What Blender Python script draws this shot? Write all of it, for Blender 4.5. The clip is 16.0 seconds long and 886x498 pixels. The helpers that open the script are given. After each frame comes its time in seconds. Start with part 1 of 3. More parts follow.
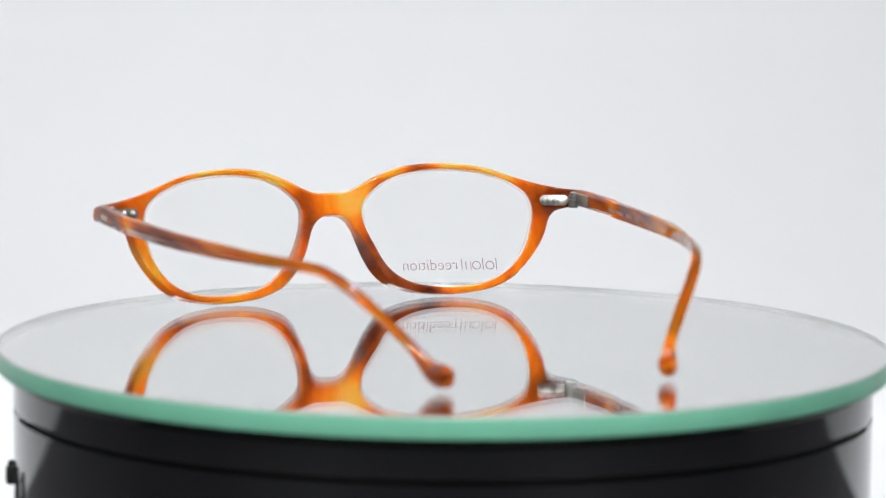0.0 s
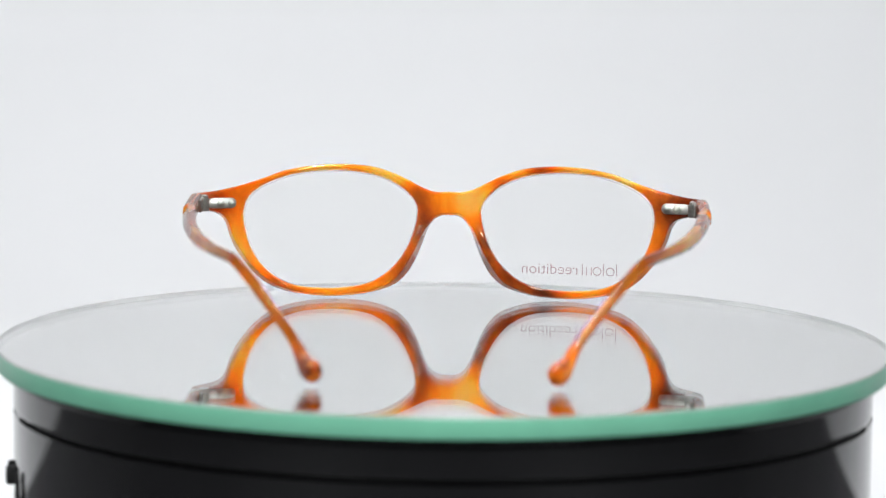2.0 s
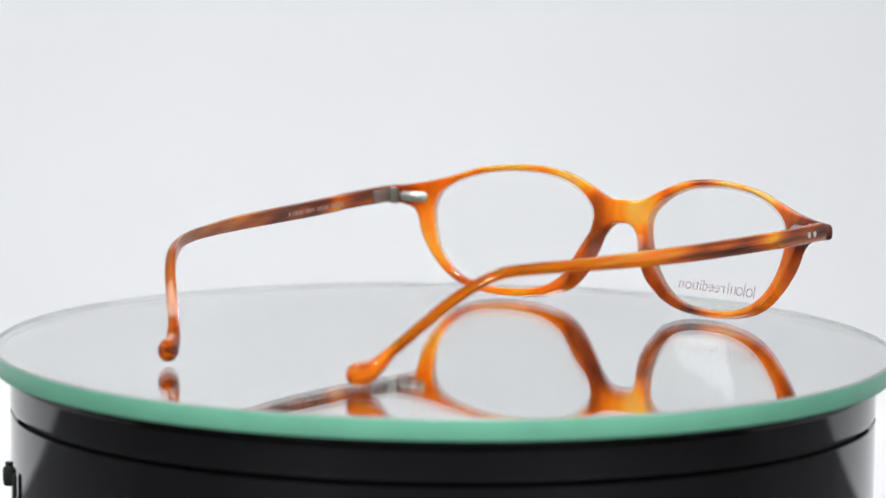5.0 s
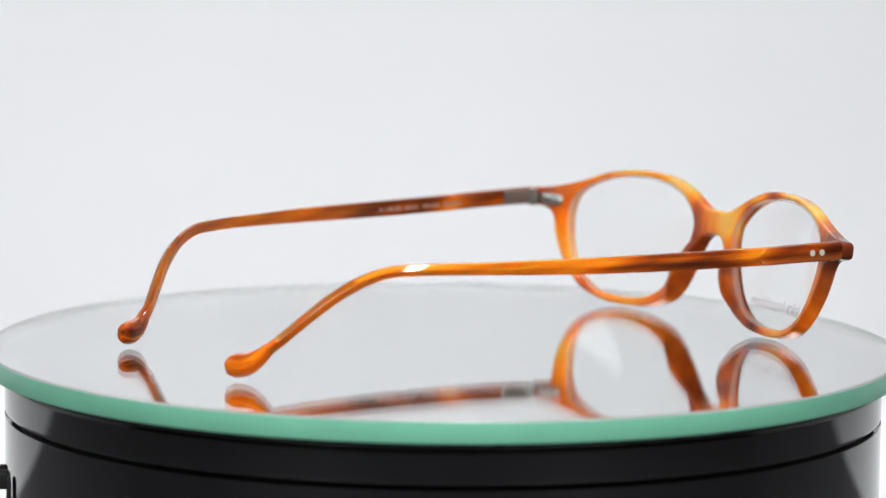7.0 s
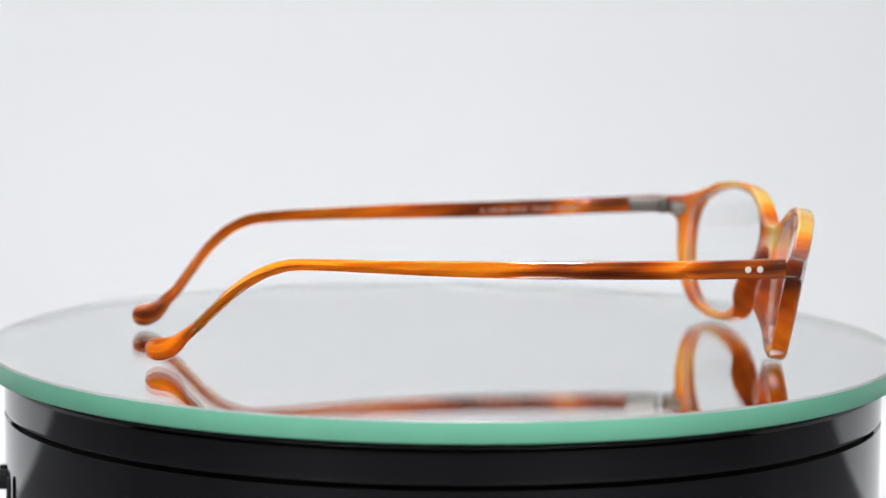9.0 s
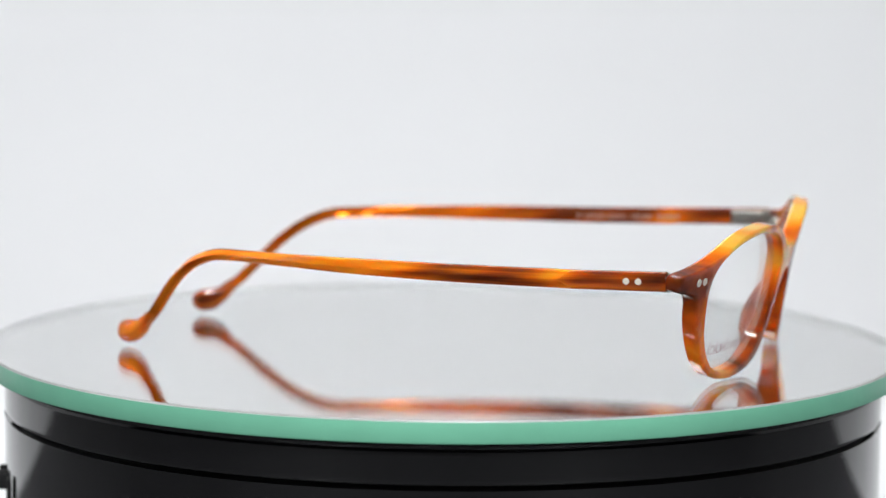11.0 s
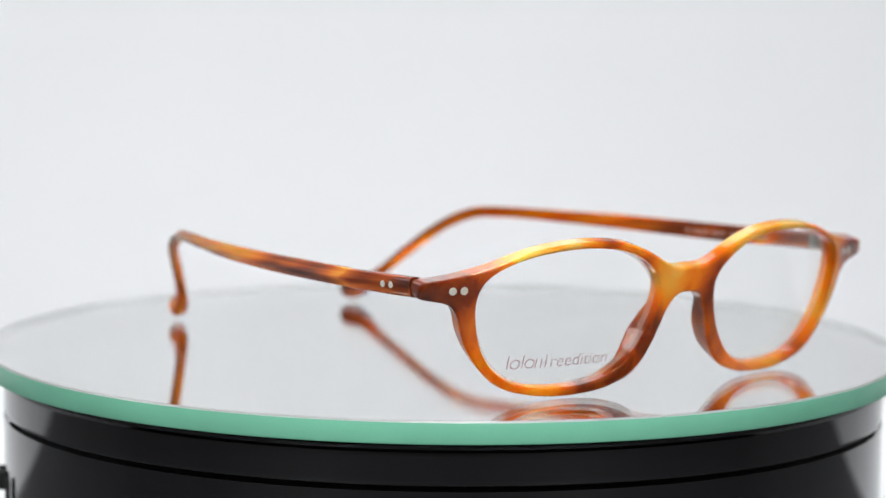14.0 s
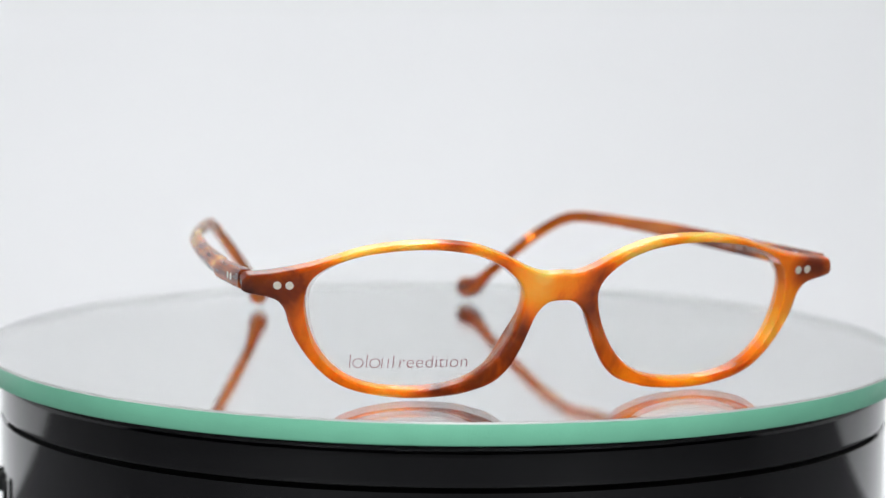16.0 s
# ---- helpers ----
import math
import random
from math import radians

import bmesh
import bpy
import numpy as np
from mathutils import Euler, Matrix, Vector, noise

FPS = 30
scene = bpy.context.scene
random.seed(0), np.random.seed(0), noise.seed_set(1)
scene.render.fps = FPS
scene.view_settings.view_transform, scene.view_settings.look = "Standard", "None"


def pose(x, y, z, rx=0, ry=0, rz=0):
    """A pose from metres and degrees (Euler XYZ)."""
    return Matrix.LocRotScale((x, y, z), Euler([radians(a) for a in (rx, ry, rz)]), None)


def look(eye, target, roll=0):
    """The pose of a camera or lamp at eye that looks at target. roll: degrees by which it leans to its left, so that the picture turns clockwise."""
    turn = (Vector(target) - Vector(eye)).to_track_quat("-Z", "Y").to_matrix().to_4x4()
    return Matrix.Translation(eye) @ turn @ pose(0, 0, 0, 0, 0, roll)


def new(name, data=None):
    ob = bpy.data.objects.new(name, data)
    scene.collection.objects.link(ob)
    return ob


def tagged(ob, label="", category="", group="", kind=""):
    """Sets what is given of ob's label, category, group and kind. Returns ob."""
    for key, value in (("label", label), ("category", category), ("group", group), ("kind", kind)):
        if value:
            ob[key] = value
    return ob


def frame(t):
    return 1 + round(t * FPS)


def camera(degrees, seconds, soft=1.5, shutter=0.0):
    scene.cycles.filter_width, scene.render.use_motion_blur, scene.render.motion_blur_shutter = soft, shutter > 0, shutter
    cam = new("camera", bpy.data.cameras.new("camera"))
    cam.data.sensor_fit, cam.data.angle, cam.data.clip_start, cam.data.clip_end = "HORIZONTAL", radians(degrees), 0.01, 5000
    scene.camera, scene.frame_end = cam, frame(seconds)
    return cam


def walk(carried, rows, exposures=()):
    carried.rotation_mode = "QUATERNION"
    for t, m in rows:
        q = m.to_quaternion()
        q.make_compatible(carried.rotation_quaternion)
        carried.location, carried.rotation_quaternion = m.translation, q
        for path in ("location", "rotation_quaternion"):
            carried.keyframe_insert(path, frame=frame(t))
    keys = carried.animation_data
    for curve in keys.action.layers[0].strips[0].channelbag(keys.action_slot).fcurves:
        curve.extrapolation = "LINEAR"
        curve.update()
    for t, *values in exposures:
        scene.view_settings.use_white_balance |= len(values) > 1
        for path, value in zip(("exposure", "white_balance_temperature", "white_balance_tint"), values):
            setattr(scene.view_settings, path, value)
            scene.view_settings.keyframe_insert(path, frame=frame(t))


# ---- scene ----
LENS_DEGREES = 14.349
cam = camera(LENS_DEGREES, 16.0)

# The camera stands on a tripod and only breathes a little forward when it refocuses.
AIM = Vector((-0.000498, 0.992342, -0.123519))
EYE = Vector((0.0, -0.85756, 0.12957))


def stand(ahead):
    eye = EYE + AIM * ahead
    return look(eye, eye + AIM, 0.647)


cam.data.dof.use_dof = True
cam.data.dof.focus_distance, cam.data.dof.aperture_fstop = 0.86, 13.5

walk(cam, [(0.0, stand(0.0)), (4.3, stand(0.0)), (6.1, stand(0.0166)), (13.8, stand(0.0166)),
           (14.35, stand(0.0235)), (16.0, stand(0.0235))])

scene.view_settings.exposure = 0.0

# ---------------------------------------------------------------- world and lamps
world = bpy.data.worlds.new("studio_dark")
scene.world = world
world.use_nodes = True
world.node_tree.nodes["Background"].inputs["Color"].default_value = (0.55, 0.6, 0.7, 1)
world.node_tree.nodes["Background"].inputs["Strength"].default_value = 0.05


def area_lamp(name, eye, target, size, watts, colour, shape="SQUARE", spread=180):
    data = bpy.data.lights.new(name, "AREA")
    data.shape, data.size, data.energy, data.color = shape, size, watts, colour
    data.spread = radians(spread)
    ob = new(name, data)
    ob.matrix_world = look(eye, target)
    return ob


# two lamps wash the paper sweep, a broad one hangs behind the glasses, a row of small ones overhead, two stand beside the camera
area_lamp("sweep_lamp", (-0.62, 0.10, 0.52), (-0.14, 0.72, 0.15), 0.30, 1.5, (0.96, 0.985, 1.0))
area_lamp("sweep_lamp", (0.62, 0.10, 0.52), (0.12, 0.72, 0.15), 0.30, 0.10, (0.90, 0.955, 1.0))
area_lamp("back_lamp", (-0.05, 0.56, 0.60), (0, 0, 0.02), 0.42, 0.65, (0.97, 0.985, 1.0), "SQUARE", 110)
for lamp_y in (-0.27, -0.13, 0.01):
    area_lamp("strip_lamp", (0.04, lamp_y, 0.66), (0.04, lamp_y, 0), 0.07, 1.30, (0.96, 0.985, 1.0), "DISK")
area_lamp("front_lamp", (-0.42, -0.74, 0.50), (0, 0, 0), 0.012, 1.6, (0.97, 0.985, 1.0), "DISK", 92)
area_lamp("front_lamp", (0.42, -0.74, 0.50), (0, 0, 0), 0.012, 1.6, (0.97, 0.985, 1.0), "DISK", 92)


# ---------------------------------------------------------------- materials
def material(name):
    m = bpy.data.materials.new(name)
    m.use_nodes = True
    return m, m.node_tree, m.node_tree.nodes["Principled BSDF"]


def node(tree, kind, **inputs):
    n = tree.nodes.new(kind)
    for key, value in inputs.items():
        n.inputs[key.replace("_", " ")].default_value = value
    return n


def ramp_stops(n, stops):
    ramp = n.color_ramp
    while len(ramp.elements) < len(stops):
        ramp.elements.new(0.5)
    for e, (at, colour) in zip(ramp.elements, stops):
        e.position, e.color = at, (*colour, 1)


def plain(name, colour, rough, metal=0.0, vary=0.06, scale=60.0, bump=0.0, bump_scale=900.0, ior=1.5):
    """A surface with a slight unevenness of colour and gloss at two scales."""
    m, tree, b = material(name)
    at = node(tree, "ShaderNodeTexCoord")
    n1 = node(tree, "ShaderNodeTexNoise", Scale=scale, Detail=5.0)
    tree.links.new(at.outputs["Object"], n1.inputs["Vector"])
    r = node(tree, "ShaderNodeValToRGB")
    ramp_stops(r, [(0.3, [c * (1 - vary) for c in colour]), (0.7, [min(1, c * (1 + vary)) for c in colour])])
    tree.links.new(n1.outputs["Fac"], r.inputs["Fac"])
    tree.links.new(r.outputs["Color"], b.inputs["Base Color"])
    n2 = node(tree, "ShaderNodeTexNoise", Scale=scale * 7, Detail=3.0)
    tree.links.new(at.outputs["Object"], n2.inputs["Vector"])
    rr = node(tree, "ShaderNodeMapRange")
    rr.inputs["To Min"].default_value, rr.inputs["To Max"].default_value = rough * 0.8, min(1, rough * 1.2)
    tree.links.new(n2.outputs["Fac"], rr.inputs["Value"])
    tree.links.new(rr.outputs["Result"], b.inputs["Roughness"])
    b.inputs["Metallic"].default_value, b.inputs["IOR"].default_value = metal, ior
    if bump:
        n3 = node(tree, "ShaderNodeTexNoise", Scale=bump_scale, Detail=4.0)
        tree.links.new(at.outputs["Object"], n3.inputs["Vector"])
        bp = node(tree, "ShaderNodeBump", Strength=bump, Distance=0.0003)
        tree.links.new(n3.outputs["Fac"], bp.inputs["Height"])
        tree.links.new(bp.outputs["Normal"], b.inputs["Normal"])
    return m


def acetate(name, stretch_by, size, spread, mottle, glassy, haze, tint):
    """Honey and brown tortoiseshell acetate: the streaks follow the tone stored on the mesh, broken up by cloudy noise."""
    m, tree, b = material(name)
    tone = node(tree, "ShaderNodeAttribute")
    tone.attribute_name = "tone"
    at = node(tree, "ShaderNodeAttribute")
    at.attribute_name = "grain"
    stretch = node(tree, "ShaderNodeMapping")
    stretch.inputs["Scale"].default_value = stretch_by
    tree.links.new(at.outputs["Vector"], stretch.inputs["Vector"])
    cloud = node(tree, "ShaderNodeTexNoise", Scale=size, Detail=4.0, Roughness=0.55, Distortion=0.6)
    fine = node(tree, "ShaderNodeTexNoise", Scale=size * 5, Detail=3.0)
    for n in (cloud, fine):
        tree.links.new(stretch.outputs["Vector"], n.inputs["Vector"])
    a = node(tree, "ShaderNodeMath")
    a.operation = "MULTIPLY_ADD"
    a.inputs[1].default_value, a.inputs[2].default_value = spread, -0.5 * spread
    tree.links.new(cloud.outputs["Fac"], a.inputs[0])
    f = node(tree, "ShaderNodeMath")
    f.operation = "MULTIPLY_ADD"
    f.inputs[1].default_value, f.inputs[2].default_value = mottle, -0.5 * mottle
    tree.links.new(fine.outputs["Fac"], f.inputs[0])
    s1 = node(tree, "ShaderNodeMath")
    s2 = node(tree, "ShaderNodeMath")
    tree.links.new(a.outputs[0], s1.inputs[0])
    tree.links.new(f.outputs[0], s1.inputs[1])
    tree.links.new(s1.outputs[0], s2.inputs[0])
    tree.links.new(tone.outputs["Fac"], s2.inputs[1])
    r = node(tree, "ShaderNodeValToRGB")
    shades = [(0.0, (1.0, 0.47, 0.075)), (0.10, (1.0, 0.385, 0.035)), (0.21, (1.0, 0.30, 0.018)), (0.36, (0.92, 0.215, 0.010)), (0.54, (0.62, 0.110, 0.009)),
              (0.76, (0.24, 0.038, 0.010)), (1.0, (0.04, 0.011, 0.008))]
    ramp_stops(r, [(at_tone, tuple(min(1.0, c * k) for c, k in zip(shade, tint))) for at_tone, shade in shades])
    tree.links.new(s2.outputs[0], r.inputs["Fac"])
    tree.nodes.remove(b)
    solid = node(tree, "ShaderNodeSubsurfaceScattering", Scale=0.0015)
    solid.inputs["Radius"].default_value = (1.0, 0.42, 0.12)
    thin = node(tree, "ShaderNodeBsdfTranslucent")
    polish = node(tree, "ShaderNodeBsdfGlossy", Roughness=0.02)
    sheen = node(tree, "ShaderNodeFresnel", IOR=1.56)
    body = node(tree, "ShaderNodeMixShader", Fac=0.30)
    deep = node(tree, "ShaderNodeBsdfRefraction", Roughness=haze, IOR=1.45)
    pale = node(tree, "ShaderNodeGamma", Gamma=0.5)
    amber = node(tree, "ShaderNodeMixShader")
    clear = node(tree, "ShaderNodeAttribute")
    clear.attribute_name = "clear"
    share = node(tree, "ShaderNodeMath")
    share.operation = "MULTIPLY"
    share.inputs[1].default_value = glassy
    tree.links.new(clear.outputs["Fac"], share.inputs[0])
    tree.links.new(share.outputs[0], amber.inputs[0])
    tree.links.new(r.outputs["Color"], pale.inputs["Color"])
    tree.links.new(pale.outputs["Color"], deep.inputs["Color"])
    skin = node(tree, "ShaderNodeMixShader")
    for n in (solid, thin):
        tree.links.new(r.outputs["Color"], n.inputs["Color"])
    tree.links.new(solid.outputs[0], body.inputs[1])
    tree.links.new(thin.outputs[0], body.inputs[2])
    tree.links.new(sheen.outputs[0], skin.inputs[0])
    tree.links.new(body.outputs[0], amber.inputs[1])
    tree.links.new(deep.outputs[0], amber.inputs[2])
    tree.links.new(amber.outputs[0], skin.inputs[1])
    tree.links.new(polish.outputs[0], skin.inputs[2])
    tree.links.new(skin.outputs[0], tree.nodes["Material Output"].inputs["Surface"])
    return m


def clear_lens():
    """Thin clear plastic: what is not mirrored off it goes straight through."""
    m, tree, b = material("clear_demo_lens")
    tree.nodes.remove(b)
    facing = node(tree, "ShaderNodeLayerWeight")
    facing.inputs["Blend"].default_value = 0.5
    steep = node(tree, "ShaderNodeMath")
    steep.operation = "POWER"
    steep.inputs[1].default_value = 5.0
    fres = node(tree, "ShaderNodeMath")
    fres.operation = "MULTIPLY_ADD"
    fres.inputs[1].default_value, fres.inputs[2].default_value = 0.7, 0.02
    tree.links.new(facing.outputs["Facing"], steep.inputs[0])
    tree.links.new(steep.outputs[0], fres.inputs[0])
    through_it = node(tree, "ShaderNodeBsdfTransparent", Color=(0.994, 0.996, 0.994, 1))
    gloss = node(tree, "ShaderNodeBsdfGlossy", Roughness=0.0)
    mix = node(tree, "ShaderNodeMixShader")
    tree.links.new(fres.outputs[0], mix.inputs[0])
    tree.links.new(through_it.outputs[0], mix.inputs[1])
    tree.links.new(gloss.outputs[0], mix.inputs[2])
    tree.links.new(mix.outputs[0], tree.nodes["Material Output"].inputs["Surface"])
    return m


def ground_edge():
    """Frosted plastic that lets much of the light through."""
    m, tree, b = material("ground_lens_edge")
    tree.nodes.remove(b)
    solid = node(tree, "ShaderNodeBsdfDiffuse", Color=(0.86, 0.74, 0.62, 1))
    thin = node(tree, "ShaderNodeBsdfTranslucent", Color=(0.90, 0.78, 0.64, 1))
    clear = node(tree, "ShaderNodeBsdfTransparent")
    mix = node(tree, "ShaderNodeMixShader", Fac=0.5)
    veil = node(tree, "ShaderNodeMixShader", Fac=0.78)
    tree.links.new(solid.outputs[0], mix.inputs[1])
    tree.links.new(thin.outputs[0], mix.inputs[2])
    tree.links.new(mix.outputs[0], veil.inputs[1])
    tree.links.new(clear.outputs[0], veil.inputs[2])
    tree.links.new(veil.outputs[0], tree.nodes["Material Output"].inputs["Surface"])
    return m


def float_glass():
    m, tree, b = material("float_glass")
    b.inputs["Base Color"].default_value = (0.995, 1.0, 0.995, 1)
    b.inputs["Transmission Weight"].default_value = 1.0
    b.inputs["Roughness"].default_value, b.inputs["IOR"].default_value = 0.0, 1.52
    return m


ACETATE = acetate("tortoiseshell_acetate", (1.0, 0.45, 0.7), 105.0, 0.95, 0.05, 0.24, 0.05, (1.0, 1.1, 1.2))
TEMPLE_ACETATE = acetate("streaked_tortoiseshell_acetate", (1.0, 0.045, 1.0), 480.0, 0.9, 0.13, 0.72, 0.04, (0.95, 1.14, 1.2))
LENS = clear_lens()
GLASS = float_glass()
SILVER = plain("mirror_silvering", (0.985, 0.99, 0.985), 0.01, 1.0, 0.004)
EDGE = plain("ground_glass_edge", (0.16, 0.46, 0.31), 0.42, 0.0, 0.05, 90, 0.15, 2500)
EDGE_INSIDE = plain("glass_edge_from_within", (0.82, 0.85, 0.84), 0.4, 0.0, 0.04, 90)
ARRIS = plain("glass_arris", (0.28, 0.29, 0.28), 0.35, 0.0, 0.05, 90)
BLACK = plain("glossy_black_plastic", (0.004, 0.004, 0.0045), 0.09, 0.0, 0.15, 40, 0.02, 1400)
MATTE_BLACK = plain("dull_black_plastic", (0.005, 0.005, 0.005), 0.7, 0.0, 0.2, 120, 0.1)
STEEL = plain("nickel_silver", (0.36, 0.36, 0.33), 0.34, 1.0, 0.08, 900, 0.05, 3000)
RIVET = plain("brushed_rivet_metal", (0.70, 0.66, 0.56), 0.5, 0.6, 0.08, 1200, 0.1, 4000)
GROUND = ground_edge()
PRINT = plain("mauve_lens_print", (0.24, 0.10, 0.115), 0.6, 0.0, 0.1, 500)
PALE_PRINT = plain("pale_temple_print", (0.30, 0.16, 0.12), 0.5, 0.0, 0.1, 500)
WHITE_SWEEP = plain("white_paper_sweep", (0.82, 0.82, 0.83), 0.85, 0.0, 0.012, 6, 0.05, 300)
WHITE_FABRIC = plain("white_tent_fabric", (0.82, 0.82, 0.82), 0.9, 0.0, 0.02, 20, 0.1, 800)
GREY_WALL = plain("grey_room_wall", (0.30, 0.31, 0.33), 0.8, 0.0, 0.06, 3, 0.1, 60)
TABLE_DARK = plain("dark_table_laminate", (0.09, 0.09, 0.095), 0.5, 0.0, 0.1, 12, 0.1, 300)
FLOOR_GREY = plain("grey_room_floor", (0.20, 0.19, 0.18), 0.6, 0.0, 0.1, 4, 0.1, 80)


# ---------------------------------------------------------------- mesh helpers
def part(name, bm, mat, parent=None, label="", smooth=True):
    bmesh.ops.recalc_face_normals(bm, faces=bm.faces)
    me = bpy.data.meshes.new(name)
    for fc in bm.faces:
        fc.smooth = smooth
    bm.to_mesh(me)
    bm.free()
    me.materials.append(mat)
    ob = new(name, me)
    if parent is not None:
        ob.parent = parent
    return tagged(ob, label)


def lathe(profile, steps=192, close=False):
    """A solid of revolution about z from (radius, height) pairs; radius 0 closes it."""
    bm = bmesh.new()
    rings = []
    for r, z in profile:
        if r < 1e-7:
            rings.append([bm.verts.new((0, 0, z))])
        else:
            rings.append([bm.verts.new((r * math.cos(2 * math.pi * k / steps), r * math.sin(2 * math.pi * k / steps), z)) for k in range(steps)])
    pairs = list(zip(rings, rings[1:])) + ([(rings[-1], rings[0])] if close else [])
    for a, b in pairs:
        for k in range(steps):
            j = (k + 1) % steps
            if len(a) == 1 and len(b) == 1:
                continue
            if len(a) == 1:
                bm.faces.new((a[0], b[k], b[j]))
            elif len(b) == 1:
                bm.faces.new((a[k], a[j], b[0]))
            else:
                bm.faces.new((a[k], a[j], b[j], b[k]))
    return bm


def sharpen(ob, degrees=35):
    ob.data.set_sharp_from_angle(angle=radians(degrees))
    return ob


def box(size, bevel=0.0, at=(0, 0, 0), segments=2):
    bm = bmesh.new()
    bmesh.ops.create_cube(bm, size=1, matrix=Matrix.Translation(at) @ Matrix.Diagonal((*size, 1)))
    if bevel:
        bmesh.ops.bevel(bm, geom=bm.edges[:], offset=bevel, segments=segments, profile=0.5, affect="EDGES")
    return bm


def spline(points, per=10, closed=False):
    """A smooth curve through points, as an array of rows."""
    p = np.array(points, float)
    n = len(p)
    out = []
    for i in range(n if closed else n - 1):
        if closed:
            a, b, c, d = p[(i - 1) % n], p[i], p[(i + 1) % n], p[(i + 2) % n]
        else:
            a, b, c, d = p[max(i - 1, 0)], p[i], p[i + 1], p[min(i + 2, n - 1)]
        for k in range(per):
            s = k / per
            out.append(0.5 * (2 * b + (c - a) * s + (2 * a - 5 * b + 4 * c - d) * s * s + (3 * b - a - 3 * c + d) * s ** 3))
    if not closed:
        out.append(p[-1])
    return np.array(out)


def evenly(p, step, closed=False):
    q = np.vstack([p, p[:1]]) if closed else p
    s = np.concatenate([[0], np.cumsum(np.linalg.norm(np.diff(q, axis=0), axis=1))])
    n = max(2, int(round(s[-1] / step)))
    t = np.linspace(0, s[-1], n + 1)
    r = np.stack([np.interp(t, s, q[:, k]) for k in range(q.shape[1])], 1)
    return r[:-1] if closed else r


def distance_to(points, line, closed):
    a = line
    b = np.roll(line, -1, axis=0) if closed else line[1:]
    a = a if closed else line[:-1]
    ab = b - a
    t = np.einsum("pij,ij->pi", points[:, None] - a[None], ab) / (np.einsum("ij,ij->i", ab, ab) + 1e-12)
    foot = a[None] + np.clip(t, 0, 1)[..., None] * ab[None]
    return np.linalg.norm(points[:, None] - foot, axis=2).min(1)


# ---------------------------------------------------------------- the studio
def studio():
    # white paper sweep: table part, curve and back wall, one bent sheet
    half, low, back, rad, thick = 0.85, -0.066, 0.72, 0.22, 0.002
    line = [(0.115, low), (back - rad, low)]
    for k in range(1, 17):
        a = radians(90 * k / 16)
        line.append((back - rad + rad * math.sin(a), low + rad - rad * math.cos(a)))
    line.append((back, 0.78))
    bm = bmesh.new()
    rows = []
    for k, (y, z) in enumerate(line):
        (ya, za), (yb, zb) = line[max(k - 1, 0)], line[min(k + 1, len(line) - 1)]
        run = math.hypot(yb - ya, zb - za)
        under = (y + thick * (zb - za) / run, z - thick * (yb - ya) / run)
        rows.append([bm.verts.new((x, *at)) for at in ((y, z), under) for x in (-half, half)])
    for a, b in zip(rows, rows[1:]):
        for p, q in ((0, 1), (1, 3), (3, 2), (2, 0)):
            bm.faces.new((a[p], a[q], b[q], b[p]))
    for a in (rows[0], rows[-1]):
        bm.faces.new((a[0], a[1], a[3], a[2]))
    tagged(sharpen(part("backdrop", bm, WHITE_SWEEP), 30), "seamless white paper sweep behind the turntable", "backdrop", kind="structure")
    # white reflector boards to both sides
    for x in (-0.852, 0.852):
        tagged(part("reflector_board", box((0.004, 0.86, 0.846), 0, (x, 0.29, 0.357)), WHITE_FABRIC, smooth=False), "white reflector board beside the sweep", "reflector", kind="structure")
    table = new("table")
    table.location = (0, 0.1, -0.7975)
    tagged(table, "plain dark table under the light tent", "table", kind="structure")
    part("tabletop", box((1.8, 1.3, 0.03), 0.003, (0, 0, 0.714)), TABLE_DARK, table)
    for sx in (-0.84, 0.84):
        for sy in (-0.58, 0.58):
            part("leg", box((0.05, 0.05, 0.699), 0.003, (sx, sy, 0.3495)), TABLE_DARK, table)
    # dim room round it
    for name, size, at, mat in (("floor", (6.2, 6.2, 0.1), (0, 0, -0.85), FLOOR_GREY), ("ceiling", (6.2, 6.2, 0.1), (0, 0, 1.85), GREY_WALL),
                                ("wall_north", (6.2, 0.1, 2.6), (0, 3.05, 0.5), GREY_WALL), ("wall_south", (6.2, 0.1, 2.6), (0, -3.05, 0.5), GREY_WALL),
                                ("wall_left", (0.1, 6.0, 2.6), (-3.05, 0, 0.5), GREY_WALL), ("wall_right", (0.1, 6.0, 2.6), (3.05, 0, 0.5), GREY_WALL)):
        tagged(part(name, box(size, 0, at), mat, smooth=False), "plain grey surface of the dim room", "room", kind="structure")


DISC_R, DISC_T = 0.10957, 0.0051


